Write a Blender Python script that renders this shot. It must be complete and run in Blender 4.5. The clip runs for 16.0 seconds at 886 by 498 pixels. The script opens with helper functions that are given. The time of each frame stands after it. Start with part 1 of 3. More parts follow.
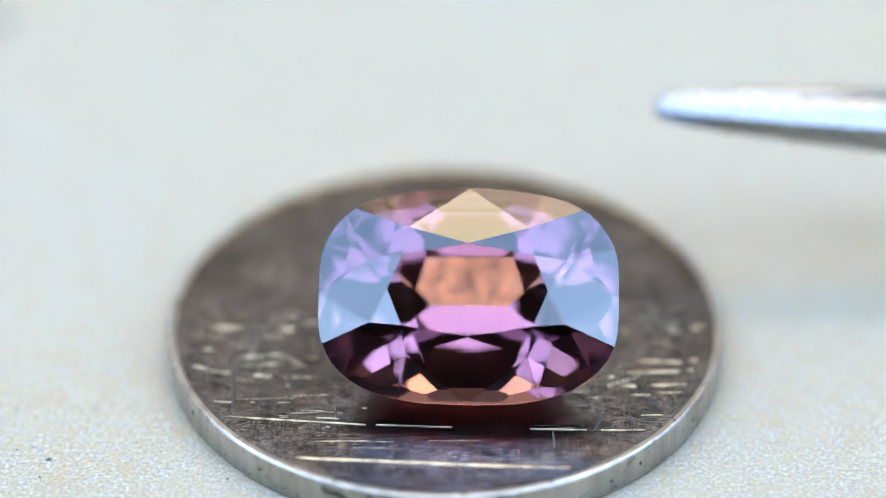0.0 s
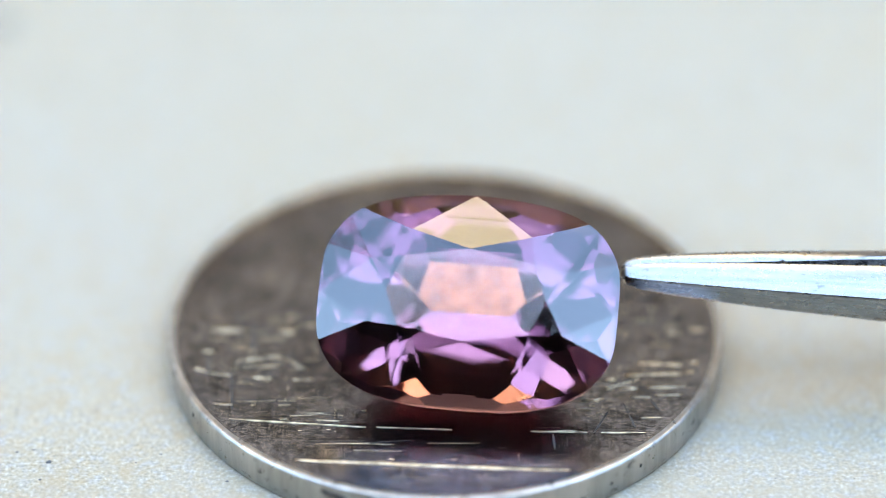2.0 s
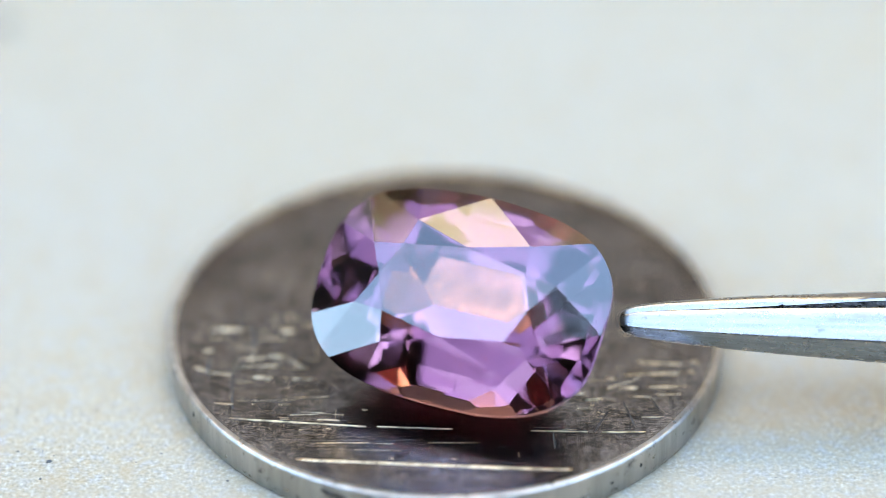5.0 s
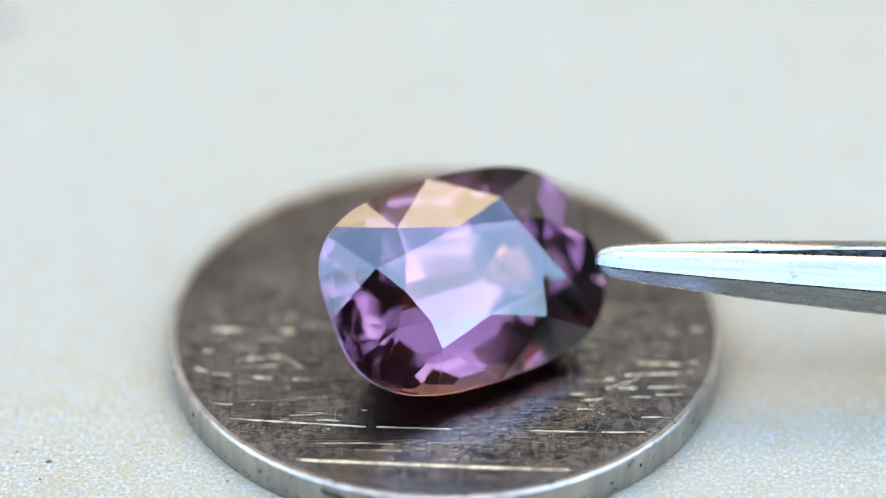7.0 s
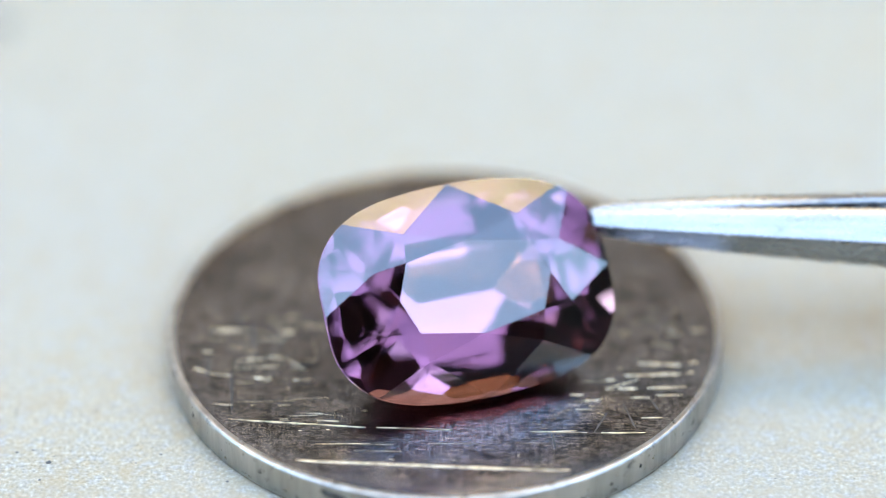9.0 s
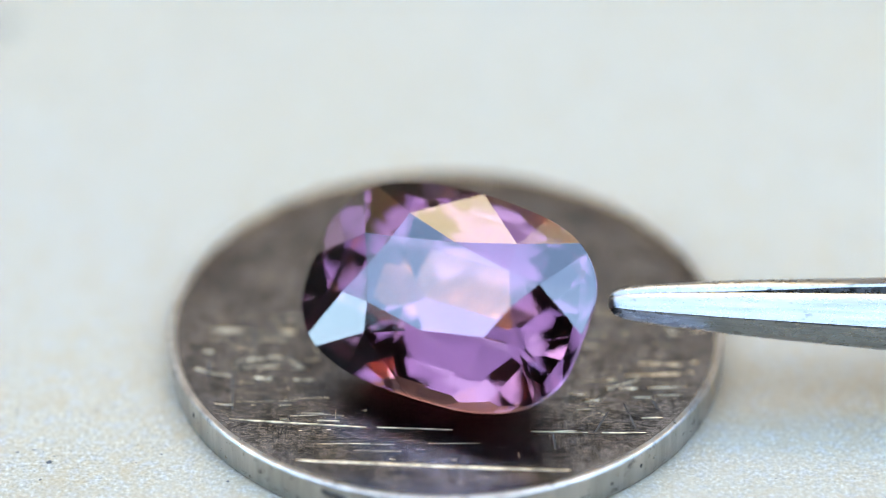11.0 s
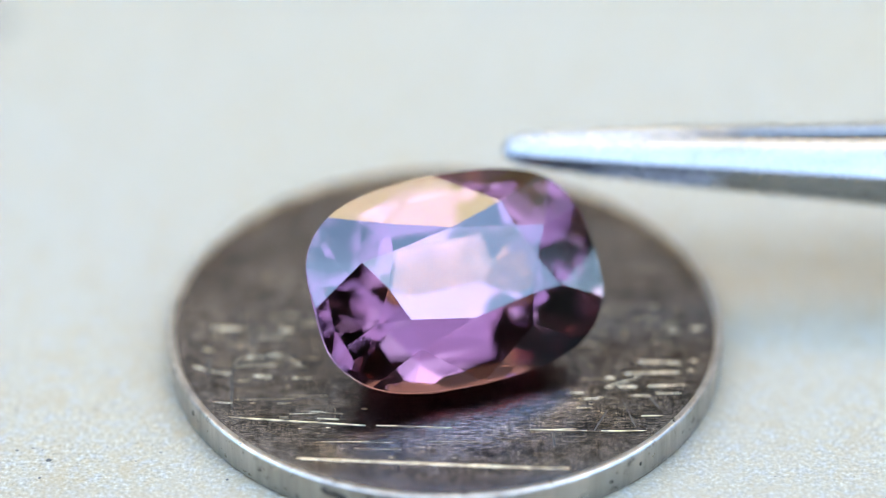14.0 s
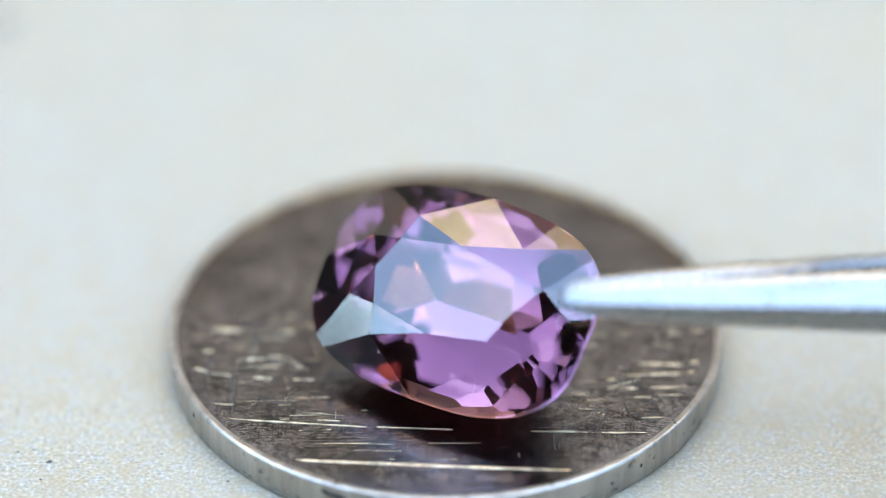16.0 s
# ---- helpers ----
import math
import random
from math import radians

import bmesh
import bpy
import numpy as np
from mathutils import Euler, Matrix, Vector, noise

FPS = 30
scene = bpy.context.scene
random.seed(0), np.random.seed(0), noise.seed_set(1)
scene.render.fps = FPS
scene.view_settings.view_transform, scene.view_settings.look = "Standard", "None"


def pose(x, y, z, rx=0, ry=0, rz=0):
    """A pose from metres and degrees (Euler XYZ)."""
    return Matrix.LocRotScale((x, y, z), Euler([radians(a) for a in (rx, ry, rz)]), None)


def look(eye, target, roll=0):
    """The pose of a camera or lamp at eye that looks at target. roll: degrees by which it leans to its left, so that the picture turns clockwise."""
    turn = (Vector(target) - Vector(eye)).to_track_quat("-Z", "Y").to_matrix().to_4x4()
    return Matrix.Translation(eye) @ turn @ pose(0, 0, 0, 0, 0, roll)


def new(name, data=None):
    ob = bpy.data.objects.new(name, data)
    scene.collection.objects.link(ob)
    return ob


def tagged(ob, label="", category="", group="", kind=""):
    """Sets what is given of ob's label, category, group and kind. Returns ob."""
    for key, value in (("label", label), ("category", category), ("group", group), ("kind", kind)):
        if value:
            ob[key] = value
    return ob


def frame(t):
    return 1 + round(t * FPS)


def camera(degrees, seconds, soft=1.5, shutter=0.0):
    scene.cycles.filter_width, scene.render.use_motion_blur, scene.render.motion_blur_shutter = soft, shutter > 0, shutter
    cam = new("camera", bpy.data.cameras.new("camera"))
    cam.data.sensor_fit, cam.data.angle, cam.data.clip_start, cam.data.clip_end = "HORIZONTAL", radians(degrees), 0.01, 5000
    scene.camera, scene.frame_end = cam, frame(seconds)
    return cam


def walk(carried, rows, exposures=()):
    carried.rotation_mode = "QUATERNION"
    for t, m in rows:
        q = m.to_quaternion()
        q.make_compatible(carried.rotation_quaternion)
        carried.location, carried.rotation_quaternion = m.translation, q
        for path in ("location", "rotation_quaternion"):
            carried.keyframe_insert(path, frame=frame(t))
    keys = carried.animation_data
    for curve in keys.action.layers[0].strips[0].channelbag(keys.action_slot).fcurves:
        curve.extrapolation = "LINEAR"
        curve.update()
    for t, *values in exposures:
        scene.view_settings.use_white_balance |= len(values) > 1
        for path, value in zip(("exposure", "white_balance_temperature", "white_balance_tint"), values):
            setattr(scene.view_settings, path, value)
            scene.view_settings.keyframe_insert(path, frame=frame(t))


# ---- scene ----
cam = camera(16.0, 16.0, soft=0.8)
cam.data.dof.use_dof = True
cam.data.dof.focus_distance = 0.1092
cam.data.dof.aperture_fstop = 15.0


def view(up, left):
    """The camera's stand, with the small nods of the table, in degrees."""
    return pose(-0.0000713, -0.0919439, 0.0691649, 54.7256 + up, 0, left)


walk(cam, [
    (0, view(0.0000, 0.0000)),
    (0.5, view(0.0224, 0.0001)),
    (1, view(0.0269, -0.0022)),
    (1.5, view(0.0358, -0.0044)),
    (2, view(0.0448, 0.0023)),
    (2.5, view(0.0358, -0.0044)),
    (3, view(0.0358, -0.0044)),
    (3.5, view(0.0336, 0.0022)),
    (4, view(0.0313, 0.0090)),
    (6.5, view(0.0404, 0.0112)),
    (7, view(0.0380, 0.0045)),
    (7.5, view(0.0000, 0.0022)),
    (8, view(0.0247, 0.0022)),
    (8.5, view(0.0358, -0.0022)),
    (9, view(0.0492, 0.0000)),
    (11.5, view(0.0448, 0.0134)),
    (12, view(0.0426, 0.0134)),
    (12.5, view(0.0426, 0.0134)),
    (13, view(0.0448, 0.0112)),
    (13.5, view(0.0291, 0.0067)),
    (14, view(0.0132, 0.0000)),
    (14.5, view(0.0358, 0.0044)),
    (15, view(0.0470, 0.0134)),
    (15.5, view(0.0313, 0.0112)),
    (16, view(0.0426, 0.0156)),
], exposures=[(0.0, 3.87, 7560, 8.2), (16.0, 3.87, 7560, 8.2)])

# ---- world and sun ----
SUN_EL, SUN_AZ = 50.0, 180.0          # degrees; azimuth from north towards east
world = bpy.data.worlds.new("sky")
scene.world = world
world.use_nodes = True
wn = world.node_tree
sky = wn.nodes.new("ShaderNodeTexSky")
sky.sky_type = "NISHITA"
sky.sun_disc = False
sky.sun_elevation = radians(SUN_EL)
sky.sun_rotation = radians(SUN_AZ)
sky.air_density, sky.dust_density, sky.ozone_density = 1.2, 0.2, 3.8
sky_noise = wn.nodes.new("ShaderNodeTexNoise")              # noise brightens and dims the unseen sky, added to vary the facets' reflections
sky_noise.inputs["Scale"].default_value, sky_noise.inputs["Detail"].default_value, sky_noise.inputs["Roughness"].default_value = 2.6, 4.0, 0.5
wn.links.new(wn.nodes.new("ShaderNodeTexCoord").outputs["Generated"], sky_noise.inputs["Vector"])
tone = wn.nodes.new("ShaderNodeMapRange")
tone.inputs["From Min"].default_value, tone.inputs["From Max"].default_value = 0.40, 0.66
tone.inputs["To Min"].default_value, tone.inputs["To Max"].default_value = 0.80, 1.25
wn.links.new(sky_noise.outputs["Fac"], tone.inputs["Value"])
uneven_sky = wn.nodes.new("ShaderNodeVectorMath")
uneven_sky.operation = "SCALE"
wn.links.new(sky.outputs[0], uneven_sky.inputs[0])
wn.links.new(tone.outputs["Result"], uneven_sky.inputs["Scale"])
wn.links.new(uneven_sky.outputs[0], wn.nodes["Background"].inputs[0])
wn.nodes["Background"].inputs[1].default_value = 0.15

lamp = bpy.data.lights.new("sun", "SUN")
lamp.energy, lamp.angle, lamp.color = 2.9, radians(0.6), (1.0, 0.93, 0.82)
sun = new("sun", lamp)
sx, sy = math.sin(radians(SUN_AZ)) * math.cos(radians(SUN_EL)), math.cos(radians(SUN_AZ)) * math.cos(radians(SUN_EL))
sun.matrix_world = look((sx, sy, math.sin(radians(SUN_EL))), (0, 0, 0))


# ---- materials ----
class Nodes:
    """A material's node tree with short ways to add to it."""

    def __init__(self, name):
        self.mat = bpy.data.materials.new(name)
        self.mat.use_nodes = True
        self.tree = self.mat.node_tree
        self.bsdf = self.tree.nodes["Principled BSDF"]
        self.coord = self.tree.nodes.new("ShaderNodeTexCoord").outputs["Object"]

    def put(self, kind, **values):
        n = self.tree.nodes.new(kind)
        for k, v in values.items():
            n.inputs[k.replace("_", " ")].default_value = v
        return n

    def link(self, a, b):
        self.tree.links.new(a, b)

    def stretched(self, sx, sy, sz):
        m = self.tree.nodes.new("ShaderNodeMapping")
        m.inputs["Scale"].default_value = (sx, sy, sz)
        self.link(self.coord, m.inputs["Vector"])
        return m.outputs[0]

    def noise(self, scale, detail=4.0, rough=0.55, vector=None, distortion=0.0):
        n = self.put("ShaderNodeTexNoise", Scale=scale, Detail=detail, Roughness=rough, Distortion=distortion)
        self.link(vector or self.coord, n.inputs["Vector"])
        return n.outputs["Fac"]

    def ramp(self, fac, *stops):
        n = self.tree.nodes.new("ShaderNodeValToRGB")
        els = n.color_ramp.elements
        while len(els) < len(stops):
            els.new(0.5)
        for e, (at, col) in zip(els, stops):
            e.position = at
            e.color = (*col, 1) if isinstance(col, tuple) else (col, col, col, 1)
        self.link(fac, n.inputs[0])
        return n.outputs[0]

    def mix(self, fac, a, b, how="MIX"):
        n = self.tree.nodes.new("ShaderNodeMix")
        n.data_type, n.blend_type = "RGBA", how
        for sock, v in ((n.inputs[0], fac), (n.inputs[6], a), (n.inputs[7], b)):
            if isinstance(v, bpy.types.NodeSocket):
                self.link(v, sock)
            elif isinstance(v, tuple):
                sock.default_value = (*v, 1)
            else:
                sock.default_value = v if sock.type == "VALUE" else (v, v, v, 1)
        return n.outputs[2]

    def bump(self, height, distance, strength=1.0, below=None):
        n = self.put("ShaderNodeBump", Strength=strength, Distance=distance)
        self.link(height, n.inputs["Height"])
        if below:
            self.link(below, n.inputs["Normal"])
        self.link(n.outputs[0], self.bsdf.inputs["Normal"])
        return n.outputs[0]

    def set(self, **values):
        for k, v in values.items():
            sock = self.bsdf.inputs[k.replace("_", " ")]
            if isinstance(v, bpy.types.NodeSocket):
                self.link(v, sock)
            else:
                sock.default_value = (*v, 1) if isinstance(v, tuple) else v
        return self


def paper_material():
    n = Nodes("grey_recycled_paper")
    fibre = n.noise(7000, 6, 0.62)
    tint = n.noise(2300, 5, 0.6)
    mottle = n.noise(900, 5, 0.6)
    patch = n.noise(60, 3, 0.5)
    base = n.ramp(tint, (0.36, (0.419, 0.308, 0.18)), (0.5, (0.376, 0.304, 0.203)), (0.62, (0.362, 0.32, 0.258)))
    base = n.mix(n.ramp(fibre, (0.38, 0.7), (0.52, 0.0)), base, (0.214, 0.169, 0.111))
    base = n.mix(n.ramp(fibre, (0.54, 0.0), (0.66, 0.9)), base, (0.536, 0.464, 0.353))
    base = n.mix(n.ramp(mottle, (0.45, 0.0), (0.68, 0.45)), base, (0.384, 0.308, 0.203))
    base = n.mix(n.ramp(patch, (0.4, 0.0), (0.68, 0.45)), base, (0.362, 0.312, 0.238))
    stain = n.noise(800, 6, 0.7, None, 0.8)
    base = n.mix(n.ramp(stain, (0.50, 0.0), (0.66, 0.5)), base, (0.353, 0.253, 0.143))
    specks = n.noise(2600, 2, 0.5)
    base = n.mix(n.ramp(specks, (0.72, 0.0), (0.76, 0.7)), base, (0.125, 0.101, 0.0845))
    n.set(Base_Color=base, Roughness=0.85, Specular_IOR_Level=0.3)
    b = n.bump(n.noise(7000, 5, 0.6), 0.00002, 0.4)
    n.bump(n.noise(500, 4, 0.6), 0.00008, 0.2, b)
    return n.mat


def coin_face_material():
    n = Nodes("worn_dark_nickel")
    tone = n.noise(300, 6, 0.62)
    grain = n.noise(1.0, 5, 0.7, n.stretched(5200, 13000, 9000))
    streak = n.noise(1.0, 4, 0.6, n.stretched(260, 9000, 900))
    streak_b = n.noise(1.0, 4, 0.6, n.stretched(7000, 330, 900))
    base = n.ramp(tone, (0.3, (0.32, 0.303, 0.315)), (0.52, (0.54, 0.515, 0.53)), (0.75, (0.77, 0.735, 0.73)))
    blotch = n.noise(1.0, 5, 0.7, n.stretched(1500, 2600, 900), 0.6)
    base = n.mix(n.ramp(blotch, (0.36, 0.85), (0.5, 0.0)), base, (0.0775, 0.0681, 0.0675))
    fine_up = n.noise(1.0, 5, 0.7, n.stretched(16000, 900, 900))
    base = n.mix(n.ramp(fine_up, (0.38, 0.78), (0.48, 0.0)), base, (0.0664, 0.0571, 0.0544))
    fine_across = n.noise(1.0, 5, 0.7, n.stretched(500, 20000, 900))
    base = n.mix(n.ramp(fine_across, (0.60, 0.0), (0.70, 0.8)), base, (0.886, 0.768, 0.587))
    base = n.mix(n.ramp(grain, (0.41, 0.9), (0.54, 0.0)), base, (0.0443, 0.0395, 0.0381))
    base = n.mix(n.ramp(streak, (0.62, 0.0), (0.70, 0.7)), base, (0.731, 0.659, 0.544))
    base = n.mix(n.ramp(streak_b, (0.58, 0.0), (0.70, 0.6)), base, (0.111, 0.0988, 0.087))
    rough = n.ramp(n.noise(900, 4, 0.6), (0.3, 0.10), (0.7, 0.20))
    n.set(Base_Color=base, Metallic=1.0, Roughness=rough)
    b = n.bump(streak, 0.00002, 0.35)
    b = n.bump(streak_b, 0.00002, 0.3, b)
    b = n.bump(fine_up, 0.00001, 0.5, b)
    n.bump(grain, 0.00002, 0.4, b)
    return n.mat


def coin_rim_material():
    n = Nodes("nickel_edge")
    up = n.noise(1.0, 4, 0.6, n.stretched(1400, 1400, 120))
    base = n.ramp(up, (0.3, (0.30, 0.272, 0.232)), (0.55, (0.44, 0.405, 0.352)), (0.75, (0.56, 0.52, 0.46)))
    dirt = n.noise(1500, 6, 0.7)
    base = n.mix(n.ramp(dirt, (0.58, 0.0), (0.68, 0.85)), base, (0.0476, 0.0404, 0.0323))
    n.set(Base_Color=base, Metallic=0.9, Roughness=n.ramp(dirt, (0.3, 0.24), (0.7, 0.46)))
    n.bump(up, 0.00003, 0.6)
    return n.mat


def line_material():
    n = Nodes("rubbed_bright_line")
    wear = n.noise(2600, 4, 0.6)
    n.set(Base_Color=n.ramp(wear, (0.38, (0.25, 0.19, 0.12)), (0.60, (0.72, 0.57, 0.37))), Metallic=0.9, Roughness=0.38)
    n.bump(wear, 0.00002, 0.8)
    return n.mat


def groove_material():
    n = Nodes("dirty_groove")
    n.set(Base_Color=n.ramp(n.noise(2600, 4, 0.6), (0.35, (0.03, 0.026, 0.022)), (0.7, (0.10, 0.085, 0.07))), Metallic=0.3, Roughness=0.6)
    return n.mat


def gem_material():
    n = Nodes("purple_spinel")
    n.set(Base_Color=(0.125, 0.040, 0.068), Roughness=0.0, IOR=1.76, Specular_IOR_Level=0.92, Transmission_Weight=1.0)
    return n.mat


# tint lightened so the light seen through the table looks brighter and pinker
def table_material():
    n = Nodes("spinel_bright_tint")
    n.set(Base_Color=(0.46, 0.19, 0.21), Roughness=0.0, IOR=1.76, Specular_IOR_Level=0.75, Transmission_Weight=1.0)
    return n.mat


# same stone tinted near black: paints in the dark inside it
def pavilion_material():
    n = Nodes("spinel_shade_tint")
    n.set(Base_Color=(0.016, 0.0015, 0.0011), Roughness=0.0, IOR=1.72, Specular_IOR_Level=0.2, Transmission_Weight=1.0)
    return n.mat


# same stone tinted orange: paints in the light that shows through the keel
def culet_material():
    n = Nodes("spinel_glow_tint")
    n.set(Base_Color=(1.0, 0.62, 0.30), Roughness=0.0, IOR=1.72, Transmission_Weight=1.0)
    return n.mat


def girdle_material():
    n = Nodes("satin_girdle")
    n.set(Base_Color=(0.46, 0.20, 0.36), Roughness=0.22, IOR=1.72, Transmission_Weight=1.0)
    n.bump(n.noise(9000, 3, 0.6), 0.00001, 0.4)
    return n.mat


def steel_material():
    n = Nodes("brushed_steel")
    brush = n.noise(1.0, 4, 0.6, n.stretched(160, 5200, 5200))
    blot = n.noise(1.0, 5, 0.65, n.stretched(1600, 3200, 3200))
    base = n.ramp(brush, (0.3, (0.235, 0.228, 0.217)), (0.7, (0.357, 0.348, 0.331)))
    base = n.mix(n.ramp(blot, (0.62, 0.0), (0.70, 0.7)), base, (0.139, 0.122, 0.104))
    n.set(Base_Color=base, Metallic=1.0, Roughness=n.ramp(blot, (0.35, 0.24), (0.7, 0.34)))
    b = n.bump(brush, 0.000012, 0.6)
    n.bump(n.noise(6000, 5, 0.7), 0.000012, 0.5, b)
    return n.mat


def plain_material(name, dark, light, scale, rough=0.85, sheen=0.5):
    n = Nodes(name)
    n.set(Base_Color=n.ramp(n.noise(scale, 5, 0.6), (0.3, dark), (0.7, light)), Roughness=rough, Specular_IOR_Level=sheen)
    n.bump(n.noise(scale * 6, 4, 0.6), 0.002, 0.4)
    return n.mat


PAPER, COIN_FACE, COIN_RIM, LINE, GROOVE = paper_material(), coin_face_material(), coin_rim_material(), line_material(), groove_material()
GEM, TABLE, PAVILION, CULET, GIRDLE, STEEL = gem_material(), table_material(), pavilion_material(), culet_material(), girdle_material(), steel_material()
FLECK = plain_material("dark_fleck", (0.05, 0.05, 0.05), (0.14, 0.12, 0.10), 3000)
WOOD = plain_material("oiled_wood", (0.012, 0.009, 0.007), (0.030, 0.020, 0.014), 12, 0.9, 0.2)
CREAM = plain_material("cream_plaster", (0.47, 0.385, 0.26), (0.58, 0.49, 0.35), 2)
DARKBROWN = plain_material("dark_brown_wash", (0.019, 0.0165, 0.016), (0.034, 0.030, 0.029), 4, 0.95, 0.05)
GREYWASH = plain_material("dull_grey_wash", (0.054, 0.052, 0.053), (0.096, 0.092, 0.094), 4, 0.95, 0.05)
DARK = plain_material("dark_stained_boards", (0.010, 0.008, 0.007), (0.022, 0.018, 0.015), 6, 0.95, 0.05)
EARTH = plain_material("dry_earth", (0.13, 0.11, 0.08), (0.22, 0.19, 0.14), 3)


def part(name, bm, material, parent=None, label="", smooth=False, outward=True):
    """Links a bmesh as one mesh object, under a thing or a part."""
    me = bpy.data.meshes.new(name)
    if outward:
        bmesh.ops.recalc_face_normals(bm, faces=bm.faces)
    for f in bm.faces:
        f.smooth = smooth
    bm.to_mesh(me)
    bm.free()
    me.materials.append(material)
    ob = new(name, me)
    ob.parent = parent
    return tagged(ob, label) if label else ob


def box(x0, x1, y0, y1, z0, z1, bevel=0.0):
    bm = bmesh.new()
    bmesh.ops.create_cube(bm, size=1)
    for v in bm.verts:
        v.co = ((x0 + x1) / 2 + v.co.x * (x1 - x0), (y0 + y1) / 2 + v.co.y * (y1 - y0), (z0 + z1) / 2 + v.co.z * (z1 - z0))
    if bevel:
        bmesh.ops.bevel(bm, geom=list(bm.edges), offset=bevel, segments=2, affect="EDGES")
    return bm


def mm(x, y, z, rx=0, ry=0, rz=0):
    """A pose from millimetres and degrees."""
    return pose(x / 1000, y / 1000, z / 1000, rx, ry, rz)


# ---- the setting: ground, tabletop and unseen blocks that shape the light ----
tagged(part("ground", box(-60, 60, -60, 60, -0.90, -0.75), EARTH), "dry bare earth round the table", "ground", kind="structure")
# two unseen dark blocks: blacken the table's reflection and keep direct sun off the coin
tagged(part("wall_south", box(-2.0, 1.1, -1.16, -1.0, -0.75, 0.95), DARK), "unseen dark stained board wall behind the camera, stands in for its operator", "wall", kind="structure")
tagged(part("dark_block_south", box(-0.74, 0.60, -1.15, -1.01, 0.95, 1.95), DARK), "unseen dark stained block above the low wall, added to darken reflections", "wall", kind="structure")
# unseen wall, added as the grey that the coin's face mirrors
tagged(part("wall_north", box(-5.2, 5.99, 3.3, 3.5, -0.75, 7.6), GREYWASH), "unseen dull grey wall beyond the table, toned for the coin's reflection", "wall", kind="structure")
# unseen sunlit blocks, placed where the upper facets should reflect cream
tagged(part("cream_block", box(-0.75, 1.7, 2.0, 3.3, 3.3, 7.2), CREAM), "unseen cream block in the sun, added for the facets' cream reflections", "wall", kind="structure")
tagged(part("cream_block_low", box(-2.9, -0.753, 2.01, 3.3, 3.3, 4.6), CREAM), "unseen lower cream block in the sun, widens the cream reflection", "wall", kind="structure")
# unseen blocks to the west, heights set by which facets turn dark
tagged(part("wall_west", box(-6.2, -6.0, -9.0, 0.06, -0.75, 1.0), DARKBROWN), "unseen dark brown wall, added for dark low reflections", "wall", kind="structure")
tagged(part("barn", box(-6.6, -6.003, 0.063, 2.0, -0.75, 4.4), DARKBROWN), "unseen dark brown block, added to darken western facets", "barn", kind="structure")
tagged(part("dark_block_west", box(-6.6, -6.006, 2.003, 4.6, -0.75, 6.8), DARKBROWN), "unseen tall dark brown block, added to darken north-western facets", "barn", kind="structure")
# the same to the east: added blocks that hide sky from the facets
tagged(part("wall_east", box(6.0, 6.2, -9.0, -2.9, -0.75, 2.1), DARKBROWN), "unseen dark brown wall, added for dark low reflections", "wall", kind="structure")
tagged(part("shed", box(6.003, 6.6, -2.897, -1.0, -0.75, 3.6), DARKBROWN), "unseen dark brown block, added to darken south-eastern facets", "shed", kind="structure")
tagged(part("wall_east", box(6.0, 6.2, -0.997, 0.6, -0.75, 1.8), DARKBROWN), "unseen dark brown wall, added for dark low reflections", "wall", kind="structure")
tagged(part("stable", box(6.003, 6.6, 0.603, 3.29, -0.75, 5.4), DARKBROWN), "unseen tall dark brown block, added to darken north-eastern facets", "stable", kind="structure")
# tabletop out of view, made near black so the front facets reflect shade
tagged(part("floor", box(-0.6, 0.6, -0.5, 0.6, -0.040, -0.0008, 0.0002), WOOD), "unseen oiled wooden tabletop under the paper, darkened for the stone's reflections", "tabletop", kind="structure")


def paper_sheet():
    """A sheet of paper with a slow cockle that stays flat under the coin."""
    bm = bmesh.new()
    bmesh.ops.create_grid(bm, x_segments=120, y_segments=120, size=0.15)
    for v in bm.verts:
        r = math.hypot(v.co.x, v.co.y)
        lift = max(0.0, min(1.0, (r - 0.014) / 0.03))
        v.co.z = 0.0004 * lift * (0.5 + noise.noise(v.co * 30))
    # front edge pulled in so the stone mirrors the dark tabletop, not paper
    for v in bm.verts:
        v.co.y = v.co.y if v.co.y > -0.0115 else -0.0115 + (v.co.y + 0.0115) * 0.03
    bmesh.ops.solidify(bm, geom=list(bm.faces), thickness=0.0003)
    sheet = part("paper_sheet", bm, PAPER, smooth=True)
    sheet.location.z = -0.0002
    return sheet


tagged(paper_sheet(), "pale grey recycled paper with fine fibres", "paper")


# ---- coin ----
def lathe(profile, steps, closed=False):
    bm = bmesh.new()
    rings = []
    for r, z in profile:
        if r == 0:
            rings.append([bm.verts.new((0, 0, z / 1000))])
        else:
            rings.append([bm.verts.new((r / 1000 * math.cos(math.tau * i / steps), r / 1000 * math.sin(math.tau * i / steps), z / 1000)) for i in range(steps)])
    for a, b in zip(rings, rings[1:]):
        for i in range(steps):
            j = (i + 1) % steps
            ring = [a[i % len(a)], a[j % len(a)], b[j % len(b)], b[i % len(b)]]
            ring = [v for k, v in enumerate(ring) if v not in ring[:k]]
            bm.faces.new(ring)
    return bm


COIN_TOP = 1.085
coin = tagged(new("coin"), "worn nickel coin lying flat on grey paper", "coin")
coin.location.y = -0.00023
part("edge", lathe([(9.85, -0.2), (9.98, -0.15), (10.046, -0.05), (10.046, 0.99), (10.035, 1.06), (10.005, 1.11), (9.96, 1.137), (9.91, 1.146), (9.84, 1.143), (9.76, 1.130)], 256), COIN_RIM, coin, "pale nickel edge, scuffed bright", smooth=True)
